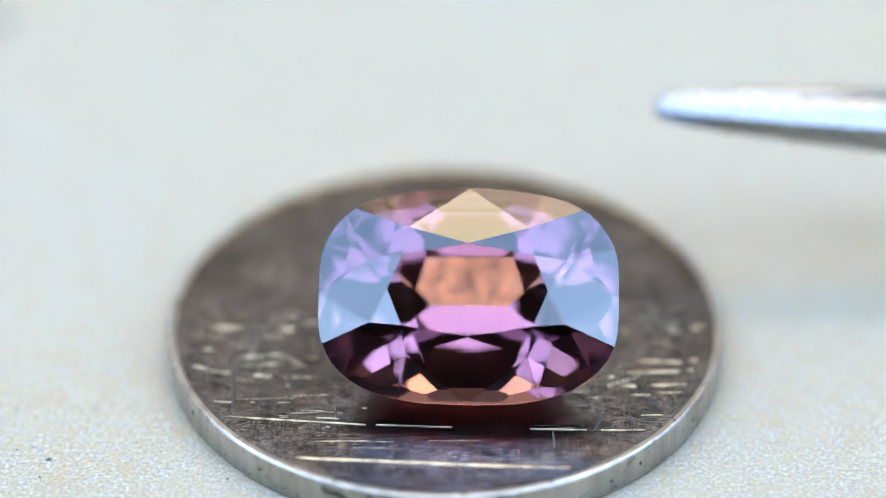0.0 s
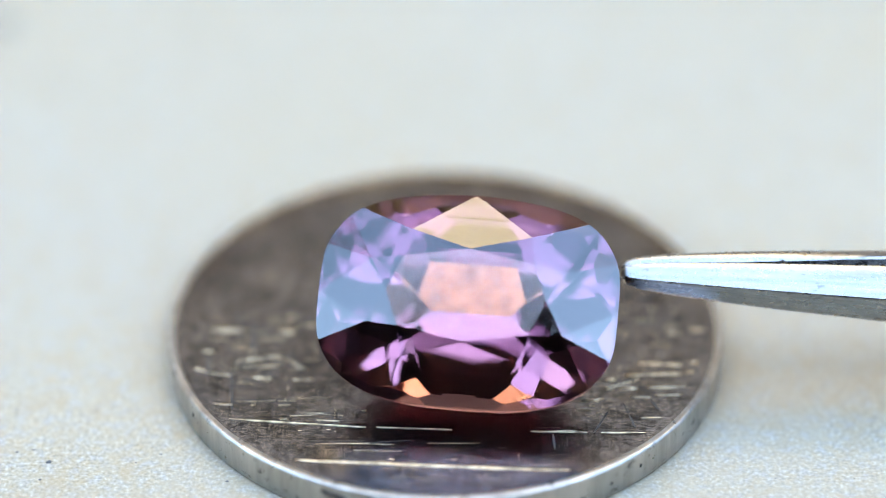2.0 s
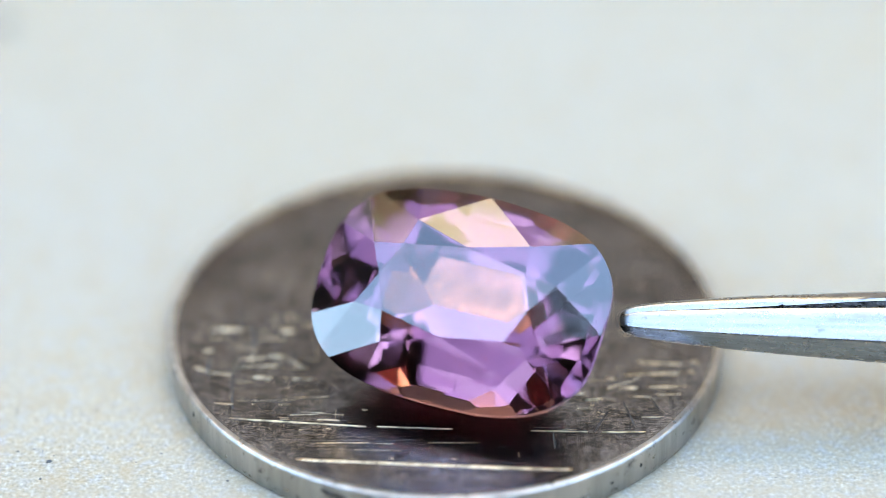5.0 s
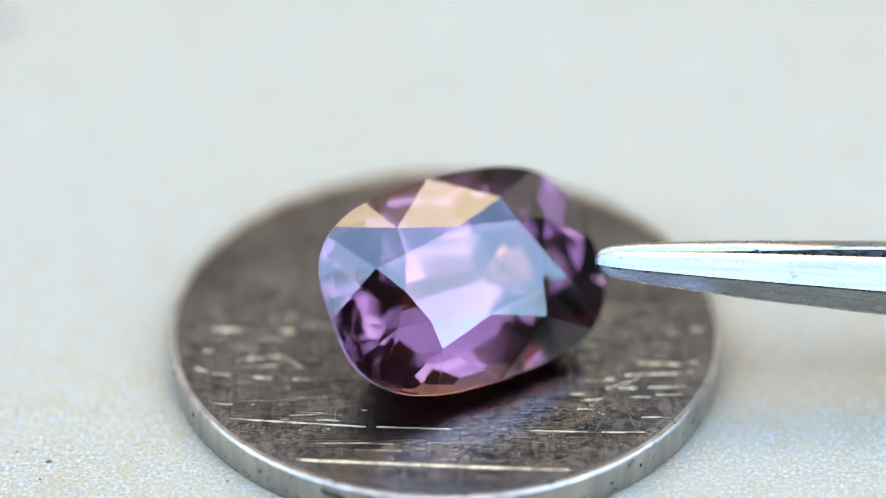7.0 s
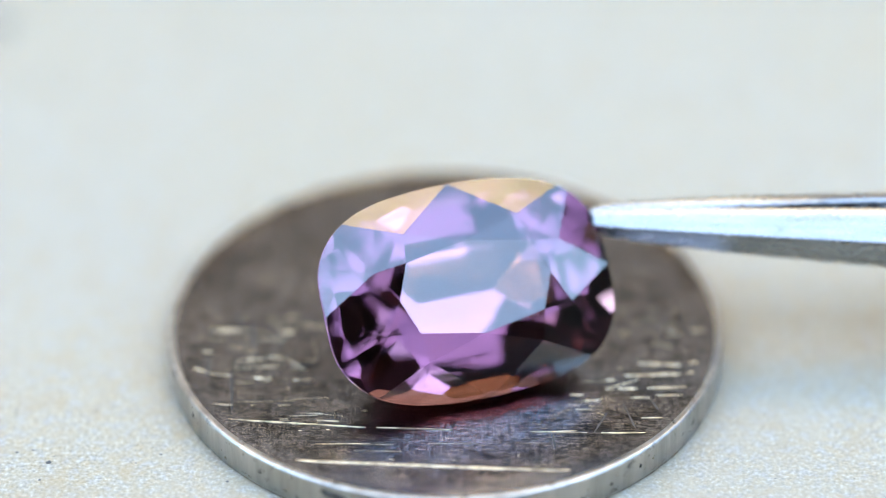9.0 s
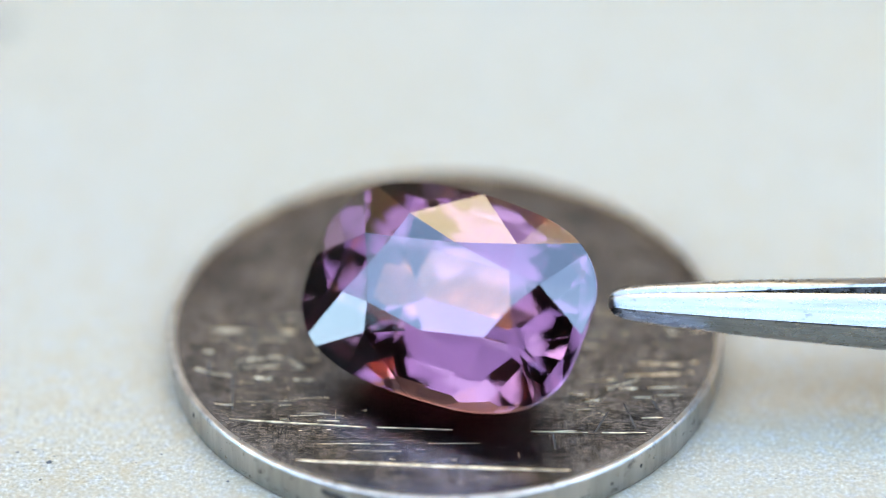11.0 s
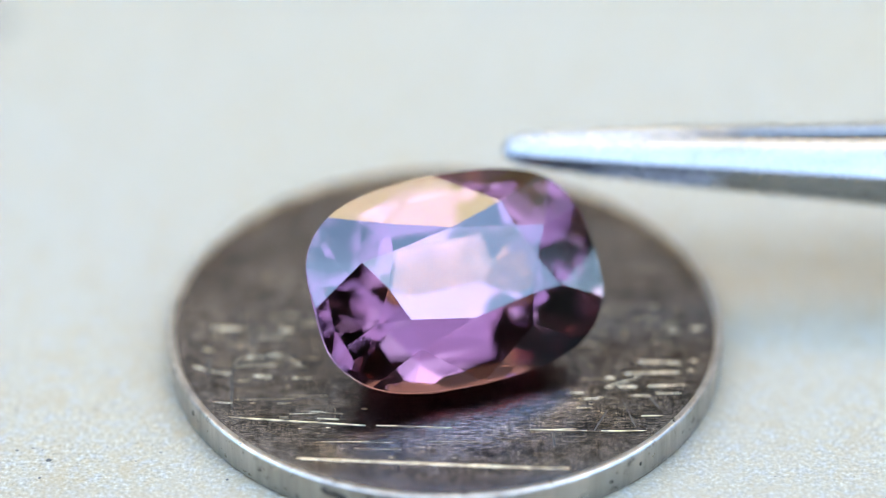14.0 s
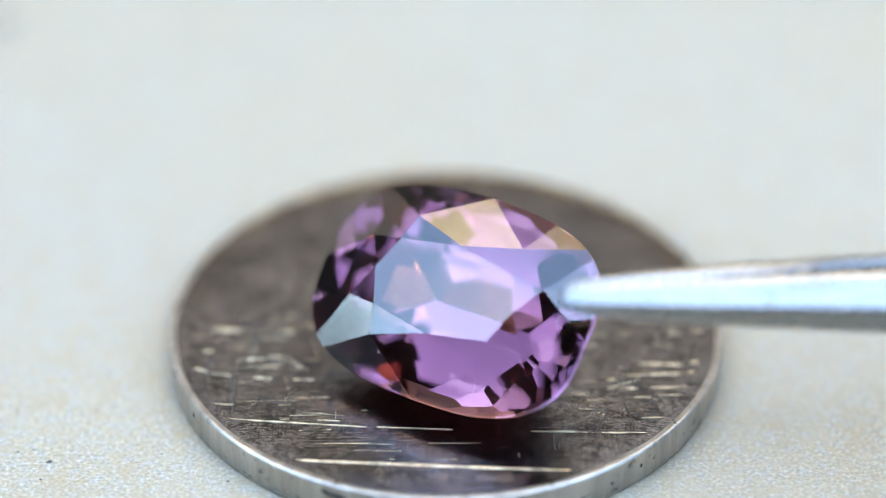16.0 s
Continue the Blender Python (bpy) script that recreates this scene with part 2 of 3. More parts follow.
part("face", lathe([(9.76, 1.130), (9.55, 1.106), (9.32, 1.084), (9.05, 1.066), (8.75, COIN_TOP - 0.03), (0, COIN_TOP - 0.03)], 192), COIN_FACE, coin, "dark scratched face with faint streaks", smooth=True)
part("underside", lathe([(9.85, -0.2), (0, -0.2)], 96), COIN_RIM, coin)

# raised straight lines of the worn design: start, end, width in millimetres
LINES = [(-7.64, -5.92, -2.75, -6.39, 0.11), (-2.38, -6.39, 0.24, -6.52, 0.07), (2.95, -6.61, 4.92, -6.68, 0.07), (5.41, -6.68, 7.10, -6.71, 0.11), (-5.32, -8.19, 4.80, -8.80, 0.25), (-8.26, -5.09, -7.45, -5.13, 0.14), (-9.11, -2.98, -8.48, -3.21, 0.18), (-8.31, -3.31, -7.60, -3.44, 0.18), (-8.46, -0.77, -7.28, -0.77, 0.32), (-7.05, -2.48, -6.43, -2.48, 0.21), (-6.80, -3.57, -6.14, -3.61, 0.18), (-5.40, -3.70, -4.64, -3.70, 0.14), (-8.67, -2.05, -8.31, -2.05, 0.18), (-6.33, -2.35, -5.69, -2.35, 0.18), (-5.95, -0.87, -5.42, -0.87, 0.25), (6.86, -2.72, 8.38, -2.82, 0.21), (8.73, -2.68, 9.17, -2.68, 0.25), (6.36, -3.44, 8.35, -3.34, 0.21), (8.59, -3.28, 9.03, -3.28, 0.21), (5.65, -4.22, 5.95, -4.22, 0.18), (6.09, -4.19, 6.80, -4.19, 0.18), (7.14, -4.16, 8.78, -4.09, 0.18), (6.50, -4.71, 7.21, -4.71, 0.14), (7.42, -4.58, 8.37, -4.58, 0.14), (6.82, -5.86, 7.76, -5.86, 0.11), (5.67, -3.67, 6.01, -3.67, 0.18), (8.89, -0.77, 9.40, -0.77, 0.25), (8.01, -0.94, 8.49, -0.94, 0.25), (-7.49, 0.47, -7.40, -1.17, 0.08), (-7.55, -3.28, -7.44, -5.76, 0.08), (-8.46, -2.42, -8.33, -4.87, 0.08), (-7.17, -2.91, -5.77, -2.95, 0.11), (-4.46, -5.99, -3.68, -6.05, 0.07), (4.79, -4.87, 5.38, -4.87, 0.11), (4.41, -4.55, 4.88, -4.55, 0.11), (6.23, -5.00, 6.61, -6.46, 0.06), (7.21, -4.81, 7.69, -5.95, 0.08), (5.69, -5.48, 5.14, -6.71, 0.06), (3.73, -6.77, 3.78, -7.58, 0.08), (-9.39, -1.21, -9.03, -2.72, 0.08), (-8.08, -4.55, -7.95, -5.76, 0.06), (-6.93, -0.39, -6.86, -1.82, 0.10)]


def ridge(x0, y0, x1, y1, w, top, seed):
    """A low rounded ridge with ragged ends, along a line on the coin."""
    rnd = random.Random(seed)
    bm = bmesh.new()
    d = Vector((x1 - x0, y1 - y0, 0))
    n = max(3, int(d.length / 0.25))
    side = Vector((-d.y, d.x, 0)).normalized()
    rows = []
    for i in range(n + 1):
        c = Vector((x0, y0, 0)) + d * (i / n) + side * rnd.uniform(-0.04, 0.04) * w
        k = w * (0.5 if 0 < i < n else 0.25) * rnd.uniform(0.7, 1.15)
        z = top * rnd.uniform(0.7, 1.0)
        prof = ((-k, -0.04), (-0.6 * k, z * 0.75), (0, z), (0.6 * k, z * 0.75), (k, -0.04))
        rows.append([bm.verts.new((c + side * u + Vector((0, 0, COIN_TOP - 0.03 + v))) / 1000) for u, v in prof])
    for a, b in zip(rows, rows[1:]):
        for i in range(4):
            bm.faces.new((a[i], a[i + 1], b[i + 1], b[i]))
    bm.faces.new(rows[0])
    bm.faces.new(rows[-1])
    return bm


for i, (x0, y0, x1, y1, w) in enumerate(LINES):
    y0, y1 = y0 + 0.40, y1 + 0.40
    upright = abs(x1 - x0) < abs(y1 - y0)
    if upright:
        part("groove", ridge(x0, y0, x1, y1, 1.5 * w, 0.012, i), GROOVE, coin)
    else:
        part("raised_line", ridge(x0, y0, x1, y1, 0.75 * w, 0.04, i), LINE, coin, smooth=True)


def scratches():
    """Short bright and dark nicks, thick on both flanks of the face, mostly along the design's lines."""
    rnd = random.Random(7)
    for i in range(110):
        flank = rnd.choice((-1, 1))
        x = flank * rnd.uniform(4.6, 8.4) if flank else rnd.uniform(-5.5, 6.0)
        y = rnd.uniform(-5.6, 1.0) if flank else rnd.uniform(-7.9, -5.6)
        if math.hypot(x, y) > 8.5:
            continue
        turn = rnd.gauss(0, 0.05) if rnd.random() < 0.72 else math.pi / 2 + rnd.gauss(0, 0.08) if rnd.random() < 0.6 else rnd.uniform(0, 3.1)
        half = rnd.choice((0.08, 0.15, 0.25, 0.5)) * rnd.uniform(0.6, 1.3)
        dx, dy = half * math.cos(turn), half * math.sin(turn)
        dark = rnd.random() < 0.35
        part("scratch", ridge(x - dx, y - dy, x + dx, y + dy, rnd.uniform(0.02, 0.045), 0.012 if dark else 0.025, 100 + i), GROOVE if dark else LINE, coin)
    for i in range(170):
        turn = rnd.gauss(0.0, 0.03) if rnd.random() < 0.6 else math.pi / 2 + rnd.gauss(0, 0.1) if rnd.random() < 0.6 else rnd.gauss(0.0, 0.2)
        x, y = rnd.uniform(-8, 8), rnd.uniform(-8, 3.5)
        if abs(x) < 4.2 and y > -4.6 or abs(x) < 2.8 and y > -6.3 or math.hypot(x, y) > 8.1:
            continue
        half = rnd.choice((0.12, 0.25, 0.4, 0.9)) * rnd.uniform(0.5, 1.2)
        dx, dy = half * math.cos(turn), half * math.sin(turn)
        if math.hypot(abs(x) + abs(dx), abs(y) + abs(dy)) > 8.9:
            continue
        dark = rnd.random() < (0.7 if abs(dy) > abs(dx) else 0.3)
        part("scratch", ridge(x - dx, y - dy, x + dx, y + dy, rnd.uniform(0.014, 0.032), 0.008 if dark else 0.014, 300 + i), GROOVE if dark else LINE, coin)


scratches()


def dirt_spot(angle, z, wide, tall, seed):
    """A crust of black dirt on the coin's upright edge."""
    bm = bmesh.new()
    bmesh.ops.create_icosphere(bm, subdivisions=3, radius=1)
    for v in bm.verts:
        k = 1 + 0.55 * noise.noise(v.co * 2.2 + Vector((seed, 0, 0)))
        v.co = Vector((v.co.x * 0.03, v.co.y * wide, v.co.z * tall)) * k / 1000
    spot = part("dirt_spot", bm, GROOVE, coin, "black dirt on the edge", smooth=True)
    spot.matrix_basis = pose(0, 0, 0, 0, 0, angle) @ mm(10.046, 0, z)


for spot in ((248.2, 0.72, 0.42, 0.15, 3), (246.0, 0.82, 0.16, 0.09, 5), (250.6, 0.58, 0.15, 0.07, 8), (208.5, 0.66, 0.06, 0.10, 11), (312.0, 0.55, 0.05, 0.09, 14), (304.5, 0.42, 0.07, 0.05, 17)):
    dirt_spot(*spot)


# ---- gemstone ----
A, BB, GX, GY, TOP = 5.217, 3.808, 4.145, 2.961, 0.985     # half length, half width, corner, table height
TN, TE, TDX, TDY = 1.654, 2.769, 2.267, 1.244             # table's corners
M1X, M1Y, M2X, M2Y = 2.087, 2.271, 3.395, 1.119           # where bezels, stars and girdle facets meet
U1X, U1Y, U2X, U2Y = 2.536, 3.612, 5.07, 1.738            # girdle between the bezels


def cut(bm, co, no):
    """Grinds one flat on the stone: takes off all that lies beyond the plane."""
    no = Vector(no).normalized()
    res = bmesh.ops.bisect_plane(bm, geom=bm.verts[:] + bm.edges[:] + bm.faces[:], dist=1e-5, plane_co=Vector(co), plane_no=no, clear_outer=True)
    edges = [e for e in res["geom_cut"] if isinstance(e, bmesh.types.BMEdge)]
    if len(edges) > 2:
        bmesh.ops.contextual_create(bm, geom=edges)


def facet(bm, a, b, c):
    a, b, c = Vector(a), Vector(b), Vector(c)
    n = (b - a).cross(c - a)
    cut(bm, a, n if n.z > 0 else -n)


def gemstone():
    quarter = [(A, 0), (U2X, U2Y), (GX, GY), (U1X, U1Y), (0, BB)]
    ring = quarter + [(-x, y) for x, y in quarter[-2::-1]]
    ring += [(x, -y) for x, y in ring[-2:0:-1]]
    pts, m = [], len(ring)
    for i in range(m):                                   # a smooth closed curve through the girdle points
        p0, p1, p2, p3 = (Vector(ring[(i + k) % m]) for k in (-1, 0, 1, 2))
        for j in range(6):
            t = j / 6
            pts.append(0.5 * ((2 * p1) + (p2 - p0) * t + (2 * p0 - 5 * p1 + 4 * p2 - p3) * t * t + (3 * p1 - p0 - 3 * p2 + p3) * t ** 3))
    bm = bmesh.new()
    below = [bm.verts.new((p.x, p.y, -5)) for p in pts]
    high = [bm.verts.new((p.x, p.y, 3)) for p in pts]
    bm.faces.new(below[::-1])
    bm.faces.new(high)
    for i in range(len(pts)):
        j = (i + 1) % len(pts)
        bm.faces.new((below[i], below[j], high[j], high[i]))
    # crown: table, bezels, stars, upper girdle facets
    m1z = TOP - (M1Y - TN) * TOP / (BB - TN)
    m2z = TOP - (M2X - TE) * TOP / (A - TE)
    cut(bm, (0, 0, TOP), (0, 0, 1))
    for s in (1, -1):
        low = -0.15 if s > 0 else -0.08
        facet(bm, (0, s * TN, TOP), (M1X, s * M1Y, m1z), (-M1X, s * M1Y, m1z))
        facet(bm, (s * TE, 0, TOP), (s * M2X, M2Y, m2z), (s * M2X, -M2Y, m2z))
        for k in (1, -1):
            tn, te, td = (0, s * TN, TOP), (k * TE, 0, TOP), (k * TDX, s * TDY, TOP)
            m1, m2 = (k * M1X, s * M1Y, m1z), (k * M2X, s * M2Y, m2z)
            u1, u2 = (k * U1X, s * U1Y, low), (k * U2X, s * U2Y, low)
            gd, gn, ge = (k * GX, s * GY, 0), (0, s * BB, 0), (k * A, 0, 0)
            facet(bm, td, m1, m2)
            facet(bm, tn, m1, td)
            facet(bm, te, m2, td)
            for m_, u_, g_ in ((m1, u1, gn), (m1, u1, gd), (m2, u2, ge), (m2, u2, gd)):
                facet(bm, m_, u_, g_)
    # pavilion: four steps down to a short keel
    for deg, depth, inset in ((62, 0.31, 0.0), (50, 1.156, 0.45), (42, 1.99, 1.15), (38, 2.935, 2.2)):
        steep = radians(deg)
        for x, y, ax, ay in ((0, BB, 0, 1), (A, 0, 1, 0), (GX, GY, 0.62, 0.785), (U1X, U1Y, 0.28, 0.96), (U2X, U2Y, 0.93, 0.36)):
            if (deg == 38 and ax in (0.28, 0.93)) or (deg == 50 and ax == 0.62):
                continue
            for k in ((1, -1) if ax else (1,)):
                for s in ((1, -1) if ay else (1,)):
                    cut(bm, (k * (x - ax * inset), s * (y - ay * inset), -depth), (k * ax * math.sin(steep), s * ay * math.sin(steep), -math.cos(steep)))
    for x, y, ax, ay in ((1.3, 3.76, 0.14, 0.99), (3.4, 3.33, 0.45, 0.893), (4.66, 2.4, 0.8, 0.6), (5.18, 0.9, 0.984, 0.18)):
        for deg, depth, inset in ((56, 0.70, 0.12), (45, 1.66, 0.80)):
            steep = radians(deg)
            for k in (1, -1):
                for s in (1, -1):
                    cut(bm, (k * (x - ax * inset), s * (y - ay * inset), -depth), (k * ax * math.sin(steep), s * ay * math.sin(steep), -math.cos(steep)))
    # small break facets ground on the ridges of the steps
    for azim, deg, take in ((38, 57, 0.10), (52, 52, 0.12), (65, 57, 0.10), (44, 46, 0.12), (59, 46, 0.12), (9, 55, 0.09), (24, 50, 0.12), (28, 44, 0.10), (77, 56, 0.09)):
        steep, turn = radians(deg), radians(azim)
        for k in (1, -1):
            for s in (1, -1):
                n = Vector((k * math.cos(turn) * math.sin(steep), s * math.sin(turn) * math.sin(steep), -math.cos(steep)))
                cut(bm, n * (max(v.co.dot(n) for v in bm.verts) - take), n)
    bmesh.ops.scale(bm, vec=(0.001, 0.001, 0.001), verts=bm.verts[:])
    bmesh.ops.recalc_face_normals(bm, faces=bm.faces)
    return bm


# facets sorted by slope, so each part can carry its own light or dark tint
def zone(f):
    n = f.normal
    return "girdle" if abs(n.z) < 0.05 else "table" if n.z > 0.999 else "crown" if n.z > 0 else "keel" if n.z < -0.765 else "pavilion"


gem = tagged(new("gemstone"), "faceted cushion-cut purple spinel leaning on the coin", "gemstone")
whole = gemstone()
for name, mat, text in (("table", TABLE, "flat eight-sided top facet"), ("crown", GEM, "kite and star facets round the top"), ("girdle", GIRDLE, "thin satin girdle"), ("pavilion", PAVILION, "stepped facets below the girdle, tinted near black for shade inside"), ("keel", CULET, "facets round the bottom keel, tinted orange for light passing through")):
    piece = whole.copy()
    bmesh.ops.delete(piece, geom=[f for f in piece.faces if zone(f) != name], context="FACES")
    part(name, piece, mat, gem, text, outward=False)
whole.free()


# ---- tweezers ----
def loft(sections):
    bm = bmesh.new()
    rings = [[bm.verts.new(Vector(p) / 1000) for p in s] for s in sections]
    for a, b in zip(rings, rings[1:]):
        for i in range(len(a)):
            j = (i + 1) % len(a)
            bm.faces.new((a[i], a[j], b[j], b[i]))
    bm.faces.new(rings[0])
    bm.faces.new(rings[-1])
    return bm


def height(s):
    """The height of the closed tips, s millimetres from the point."""
    return float(np.interp(s, (0, 0.08, 0.25, 0.6, 1.4, 3.4, 5.4, 7.4, 9.4, 11, 30, 70, 120), (0.30, 0.62, 0.86, 1.08, 1.32, 1.70, 2.0, 2.22, 2.45, 2.6, 5.0, 8.0, 9.0)))


def gap(s):
    return float(np.interp(s, (0, 4, 7, 11, 40, 90, 118, 120), (0.0, 0.01, 0.09, 0.16, 3.2, 3.2, 0.3, 0.0)))


STATIONS = [0, 0.04, 0.10, 0.2, 0.35, 0.6, 1.0, 1.5, 2.2, 3, 4, 5, 6, 7, 8, 9, 10, 11, 13, 16, 20, 30, 45, 60, 80, 100, 118]
tweezers = tagged(new("tweezers"), "brushed steel tweezers with fine serrated tips", "tweezers")


def opening(s):
    """How much of the dark slot between the arms shows, as a share of the height."""
    return float(np.interp(s, (0, 2, 4, 6, 8, 10.5, 30), (0.004, 0.006, 0.016, 0.050, 0.088, 0.105, 0.13)))


def near_arm():
    rows = []
    for s in STATIONS:
        h, g = height(s), gap(s)
        prof = ((0.300, 0.06), (0.296, 0.14), (0.262, 0.170), (0.17, 0.225), (0.05, 0.290), (-0.06, 0.340), (-0.135, 0.370), (-0.175, 0.383), (-0.20, 0.376), (-0.225, 0.35), (-0.46, 0.04), (-0.49, -0.02), (-0.50, -0.08), (0.20, -0.06))
        rows.append([(s, -v * h - g * 0.2, u * h) for u, v in prof])
    return loft(rows)


def far_arm():
    rows = []
    for s in STATIONS:
        h, g, o = height(s), gap(s), 0.300 + opening(s)
        prof = ((o, 0.12), (o + 0.04, 0.105), (0.465, 0.050), (0.505, 0.0), (0.525, -0.08), (0.46, -0.30), (0.10, -0.50), (-0.30, -0.40), (-0.35, -0.30), (o - 0.02, -0.26), (o - 0.004, 0.0))
        rows.append([(s, -v * h + g * 0.2, u * h) for u, v in prof])
    return loft(rows)


near = part("arm", near_arm(), STEEL, tweezers, smooth=True)
far = part("arm", far_arm(), STEEL, tweezers, smooth=True)
for arm in (near, far):
    arm.data.set_sharp_from_angle(angle=radians(32))


def tooth():
    bm = bmesh.new()
    pts = [bm.verts.new((x / 1000, y / 1000, z / 1000)) for x, y, z in ((-0.42, 0, 0), (0.42, 0, 0), (0, 0, 0.17), (-0.42, 0.3, -0.1), (0.42, 0.3, -0.1), (0, 0.3, 0.07))]
    for f in ((0, 1, 2), (3, 5, 4), (0, 3, 4, 1), (1, 4, 5, 2), (2, 5, 3, 0)):
        bm.faces.new([pts[i] for i in f])
    return bm


first = part("tooth", tooth(), STEEL, far)
for i in range(14):
    s = 5.6 + 0.9 * i
    t_ = first if i == 0 else new("tooth", first.data)
    t_.parent = far
    t_.matrix_basis = mm(s, -0.135 * height(s), 0.300 * height(s) - 0.03)


def tip(x, y, z, droop):
    """The tweezers with their point at x, y, z in millimetres, drooping to the right by some degrees in the camera's plane."""
    return mm(x, y, z) @ pose(0, 0, 0, -35.27 + 90 - 90, 0, 0) @ pose(0, 0, 0, 0, droop, 0)


# ---- flecks on the paper, and one for sensor dust ----
def fleck(seed, size):
    rnd = random.Random(seed)
    bm = bmesh.new()
    bmesh.ops.create_icosphere(bm, subdivisions=1, radius=size / 1000)
    for v in bm.verts:
        v.co = Vector((v.co.x * rnd.uniform(0.7, 1.5), v.co.y * rnd.uniform(0.6, 1.1), v.co.z * 0.3)) * rnd.uniform(0.8, 1.2)
    return bm


# the first, far back, stands in for dust on the camera's sensor
for i, (x, y, size) in enumerate(((-18.69, 22.43, 0.50), (-13.81, -6.59, 0.12), (-11.27, -8.73, 0.10), (-14.08, -6.03, 0.035), (-14.39, -5.9, 0.047), (-14.97, -6.03, 0.059), (-11.82, -5.84, 0.035), (-10.77, -6.62, 0.047), (-14.02, -7.55, 0.059), (-13.66, -6.25, 0.035), (-9.92, -6.15, 0.047), (-7.53, -7.64, 0.059))):
    f = tagged(part("paper_fleck", fleck(i, size), FLECK), "dark fleck against the pale grey paper", "fleck", "flecks on the paper")
    f.matrix_basis = mm(x, y, 0.12 * size - 0.2 + (0.15 if i == 0 else 0))


# ---- what moves ----
def motions():
    walk(gem, [
        (0.0, mm(0.81, -3.48, 4.61, 43.0, -1.0, -2.4)),
        (0.7, mm(0.81, -3.48, 4.61, 43.0, -1.0, -2.4)),
        (1.0, mm(0.82, -3.84, 4.65, 46.5, -1.8, -4.1)),
        (1.5, mm(0.78, -3.93, 4.56, 46.0, -0.6, -6.8)),
        (1.8, mm(0.78, -3.83, 4.62, 42.9, 0.1, -6.7)),
        (2.0, mm(0.78, -3.76, 4.66, 40.9, 0.6, -6.6)),
        (2.2, mm(0.78, -3.76, 4.66, 40.9, 0.6, -6.6)),
        (2.4, mm(0.67, -3.72, 4.65, 40.6, 0.8, -12.4)),
        (2.6, mm(0.55, -3.68, 4.63, 40.3, 1.0, -18.2)),
        (3.0, mm(0.34, -3.69, 4.66, 38.0, -0.3, -30.5)),
        (3.3, mm(0.22, -3.51, 4.61, 37.7, 0.7, -33.5)),
        (3.5, mm(0.22, -3.51, 4.61, 37.7, 0.7, -33.5)),
        (4.2, mm(0.22, -3.51, 4.61, 37.7, 0.7, -33.5)),
        (4.9, mm(0.42, -3.61, 4.62, 39.3, 0.9, -24.3)),
        (5.4, mm(0.69, -3.73, 4.65, 40.7, 0.7, -11.2)),
        (5.9, mm(0.71, -3.09, 4.54, 42.1, 1.4, 4.9)),
        (6.3, mm(0.64, -2.42, 4.42, 43.4, 2.0, 16.5)),
        (6.6, mm(0.68, -2.10, 4.35, 42.5, 1.5, 24.1)),
        (7.0, mm(0.71, -1.89, 4.31, 41.8, 1.3, 29.1)),
        (8.8, mm(0.71, -1.89, 4.31, 41.8, 1.3, 29.1)),
        (9.0, mm(0.83, -2.68, 4.39, 48.3, 0.2, 18.5)),
        (9.2, mm(0.73, -3.11, 4.44, 48.3, 0.0, 10.2)),
        (9.7, mm(0.63, -2.94, 4.44, 47.5, -0.9, 8.8)),
        (10.2, mm(0.69, -3.76, 4.64, 43.5, -0.2, -11.1)),
        (10.7, mm(0.21, -3.40, 4.61, 40.1, 0.3, -24.0)),
        (11.2, mm(-0.01, -3.21, 4.60, 40.0, -0.2, -27.8)),
        (11.5, mm(-0.01, -3.21, 4.60, 40.0, -0.2, -27.8)),
        (12.1, mm(-0.01, -3.21, 4.60, 40.0, -0.2, -27.8)),
        (12.3, mm(0.21, -3.12, 4.57, 41.9, -0.4, -15.2)),
        (12.5, mm(0.36, -3.07, 4.55, 43.1, -0.8, -6.9)),
        (12.8, mm(0.41, -2.67, 4.46, 41.9, -0.0, 3.5)),
        (13.0, mm(0.47, -2.27, 4.37, 40.8, 1.0, 13.9)),
        (13.2, mm(0.41, -2.04, 4.37, 41.6, 0.7, 19.6)),
        (13.5, mm(0.38, -1.89, 4.36, 42.0, 0.4, 23.5)),
        (13.9, mm(0.38, -1.89, 4.36, 42.0, 0.4, 23.5)),
        (14.1, mm(0.49, -2.45, 4.41, 45.0, -1.0, 14.1)),
        (14.3, mm(0.56, -2.83, 4.43, 47.1, -1.6, 7.9)),
        (14.5, mm(0.43, -3.49, 4.60, 47.4, -0.6, -8.2)),
        (14.6, mm(0.33, -3.48, 4.54, 43.9, -0.0, -13.7)),
        (15.0, mm(0.10, -3.93, 4.60, 45.7, 0.5, -26.9)),
        (15.2, mm(0.21, -3.52, 4.57, 41.8, -0.7, -30.1)),
        (15.3, mm(0.25, -3.39, 4.55, 40.5, -1.1, -31.1)),
        (16.0, mm(0.25, -3.39, 4.55, 40.5, -1.1, -31.1)),
    ])
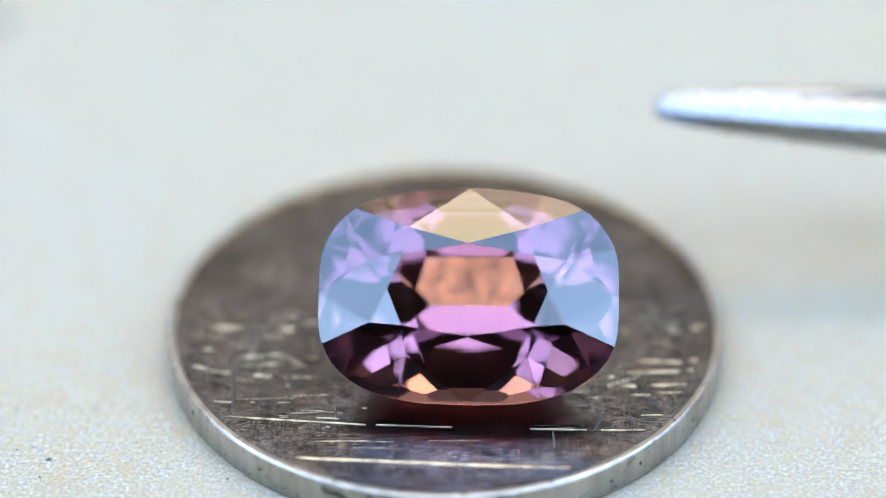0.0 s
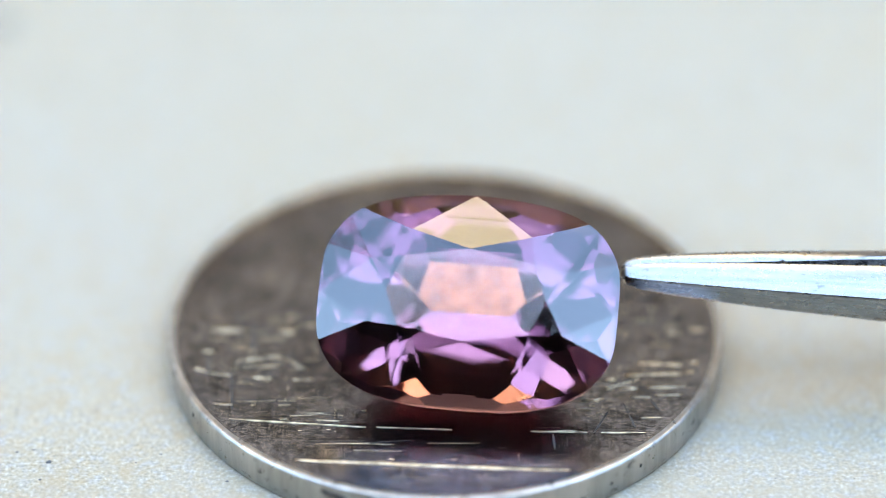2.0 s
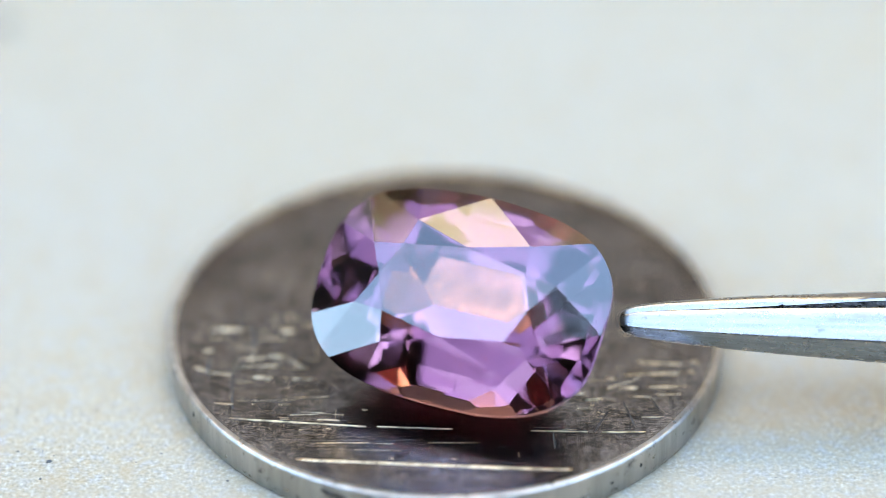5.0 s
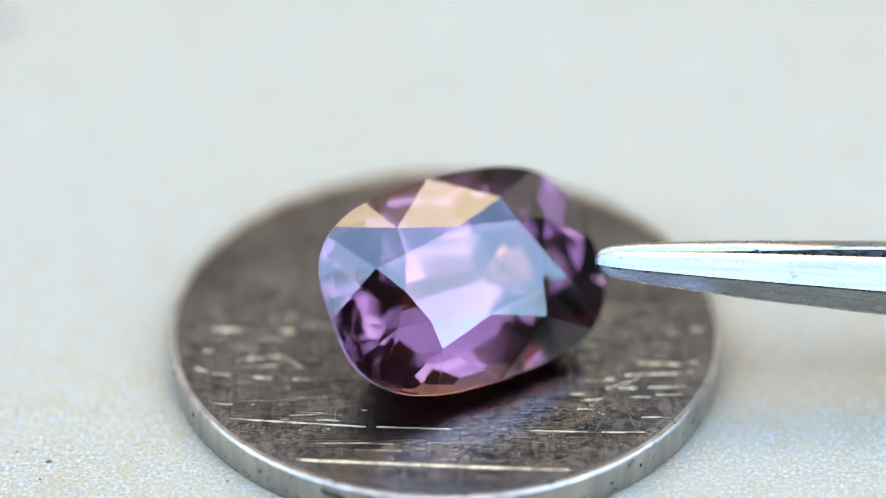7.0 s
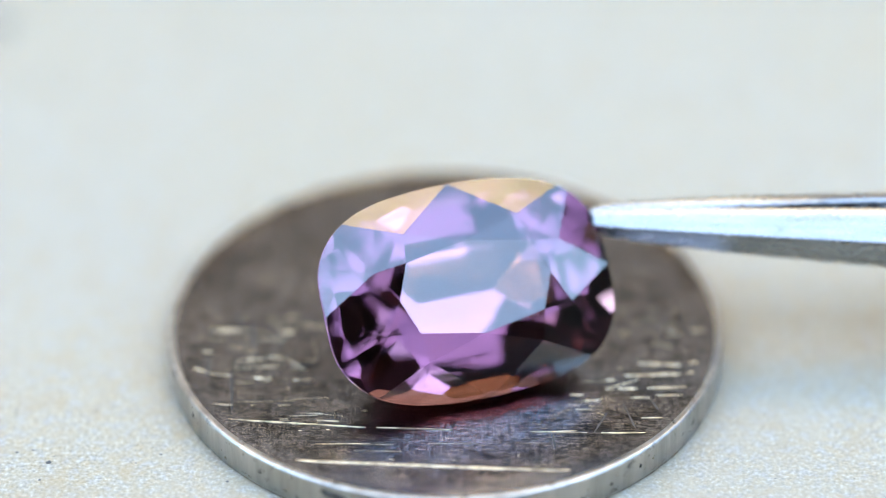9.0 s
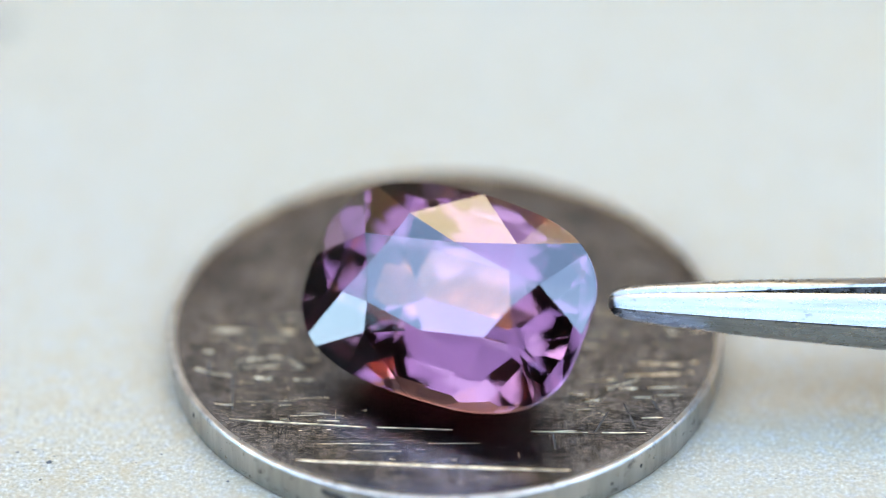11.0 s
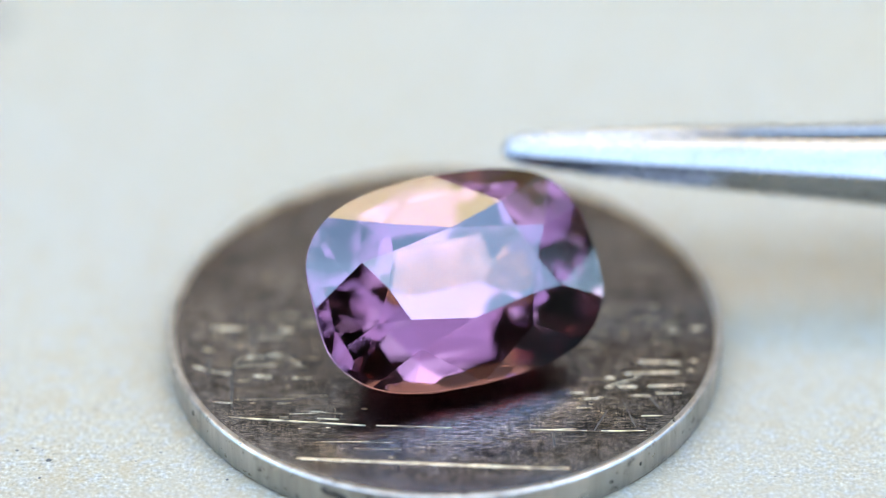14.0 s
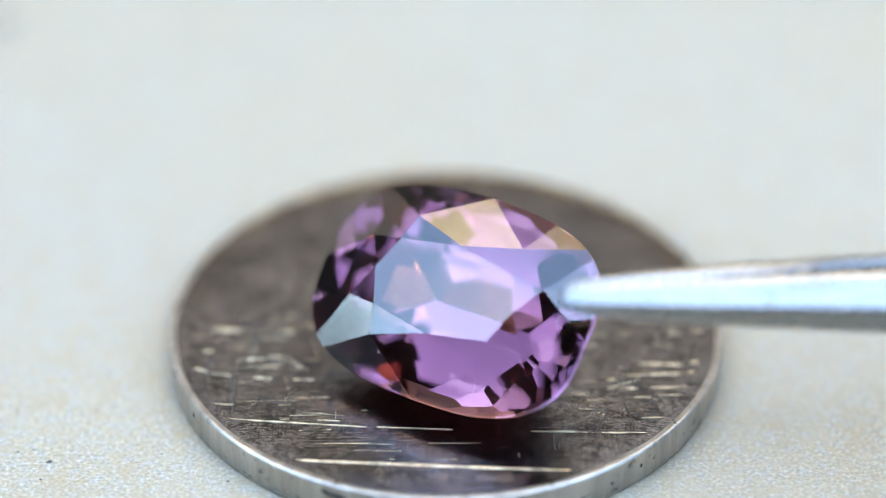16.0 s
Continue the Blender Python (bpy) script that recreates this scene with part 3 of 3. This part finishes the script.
    walk(tweezers, [
        (0.0, tip(7.67, 5.56, 6.60, 3.4)),
        (0.2, tip(5.83, 3.66, 5.64, 3.4)),
        (0.4, tip(4.86, 2.30, 5.45, 3.3)),
        (0.6, tip(4.60, 1.13, 5.53, 3.3)),
        (0.8, tip(5.17, 0.01, 5.33, 3.3)),
        (1.0, tip(5.30, -0.31, 5.23, 3.3)),
        (1.3, tip(5.64, -0.75, 5.29, 3.2)),
        (1.6, tip(5.91, -1.30, 5.21, 3.2)),
        (1.9, tip(6.20, -1.99, 5.27, 3.2)),
        (2.1, tip(6.08, -2.85, 4.57, 3.1)),
        (2.3, tip(6.08, -2.99, 4.38, 3.1)),
        (2.5, tip(5.86, -3.21, 3.71, 3.1)),
        (2.8, tip(5.53, -3.34, 3.19, 3.1)),
        (3.0, tip(5.45, -3.34, 3.19, 3.0)),
        (3.2, tip(5.35, -3.34, 3.36, 3.0)),
        (3.4, tip(6.40, -3.09, 4.75, 3.0)),
        (3.5, tip(7.23, -2.17, 6.05, 3.6)),
        (3.6, tip(6.96, -1.85, 7.38, 2.6)),
        (3.8, tip(4.13, -8.53, 9.19, 0.5)),
        (4.0, tip(4.09, -9.30, 8.09, 0.5)),
        (4.2, tip(4.28, -8.97, 7.70, 0.5)),
        (4.8, tip(5.80, -4.85, 4.00, 1.3)),
        (5.4, tip(6.14, -3.48, 4.20, 2.0)),
        (5.9, tip(5.86, -2.86, 4.73, 2.7)),
        (6.3, tip(5.11, -3.04, 5.17, 3.2)),
        (6.5, tip(5.22, -2.74, 5.25, 3.3)),
        (6.8, tip(5.31, -2.58, 5.13, 3.5)),
        (7.0, tip(5.23, -2.30, 5.35, 3.6)),
        (7.1, tip(5.44, -1.57, 6.04, 3.5)),
        (7.3, tip(8.41, 6.81, 11.82, 3.2)),
        (7.5, tip(8.11, 8.01, 8.33, 2.9)),
        (7.7, tip(5.90, 5.65, 6.72, 2.6)),
        (7.9, tip(4.43, 6.60, 6.33, 2.3)),
        (8.1, tip(3.20, 4.04, 6.18, 2.0)),
        (8.3, tip(3.29, 2.62, 5.90, 2.0)),
        (8.6, tip(3.98, 1.55, 5.78, 2.0)),
        (8.9, tip(4.78, 0.62, 5.49, 2.0)),
        (9.0, tip(4.97, 0.25, 5.33, 2.0)),
        (9.2, tip(5.25, -0.41, 5.42, 2.0)),
        (9.7, tip(5.83, -0.97, 5.33, 2.1)),
        (10.2, tip(6.18, -2.20, 4.98, 2.2)),
        (10.7, tip(6.00, -3.24, 4.03, 2.4)),
        (11.1, tip(5.65, -3.01, 4.35, 2.5)),
        (11.3, tip(5.73, -2.11, 5.62, 2.5)),
        (11.5, tip(6.24, -1.44, 7.09, 1.9)),
        (11.8, tip(4.21, -5.06, 7.17, 1.1)),
        (12.0, tip(4.44, -4.65, 6.36, 0.5)),
        (12.3, tip(4.69, -3.35, 5.78, 1.3)),
        (12.5, tip(4.80, -2.95, 5.83, 1.8)),
        (12.7, tip(4.76, -2.50, 5.94, 1.9)),
        (13.0, tip(4.87, -2.17, 6.05, 2.1)),
        (13.2, tip(4.89, -1.81, 6.22, 2.3)),
        (13.5, tip(5.42, 1.02, 7.11, 2.5)),
        (13.8, tip(4.43, 6.21, 7.51, 2.4)),
        (14.0, tip(2.11, 3.84, 5.89, 2.4)),
        (14.2, tip(3.32, 2.50, 5.39, 2.3)),
        (14.3, tip(3.82, 2.18, 5.28, 2.3)),
        (14.5, tip(4.01, 1.31, 5.09, 2.2)),
        (14.7, tip(3.99, 0.57, 4.74, 2.2)),
        (15.0, tip(4.19, -0.13, 4.78, 2.1)),
        (15.1, tip(3.97, 0.03, 5.01, 2.1)),
        (15.2, tip(3.84, -0.39, 5.97, 2.1)),
        (15.3, tip(3.96, -1.23, 7.38, 2.0)),
        (15.4, tip(3.62, -2.06, 8.81, 2.0)),
        (15.5, tip(2.68, -6.51, 10.31, 0.7)),
        (15.6, tip(3.31, -7.50, 8.91, -0.6)),
        (15.7, tip(3.76, -7.45, 8.30, -0.6)),
        (15.8, tip(3.67, -7.54, 7.81, -0.6)),
        (15.9, tip(3.64, -7.58, 7.42, -0.6)),
        (16.0, tip(3.83, -7.49, 7.54, -0.6)),
    ])


motions()
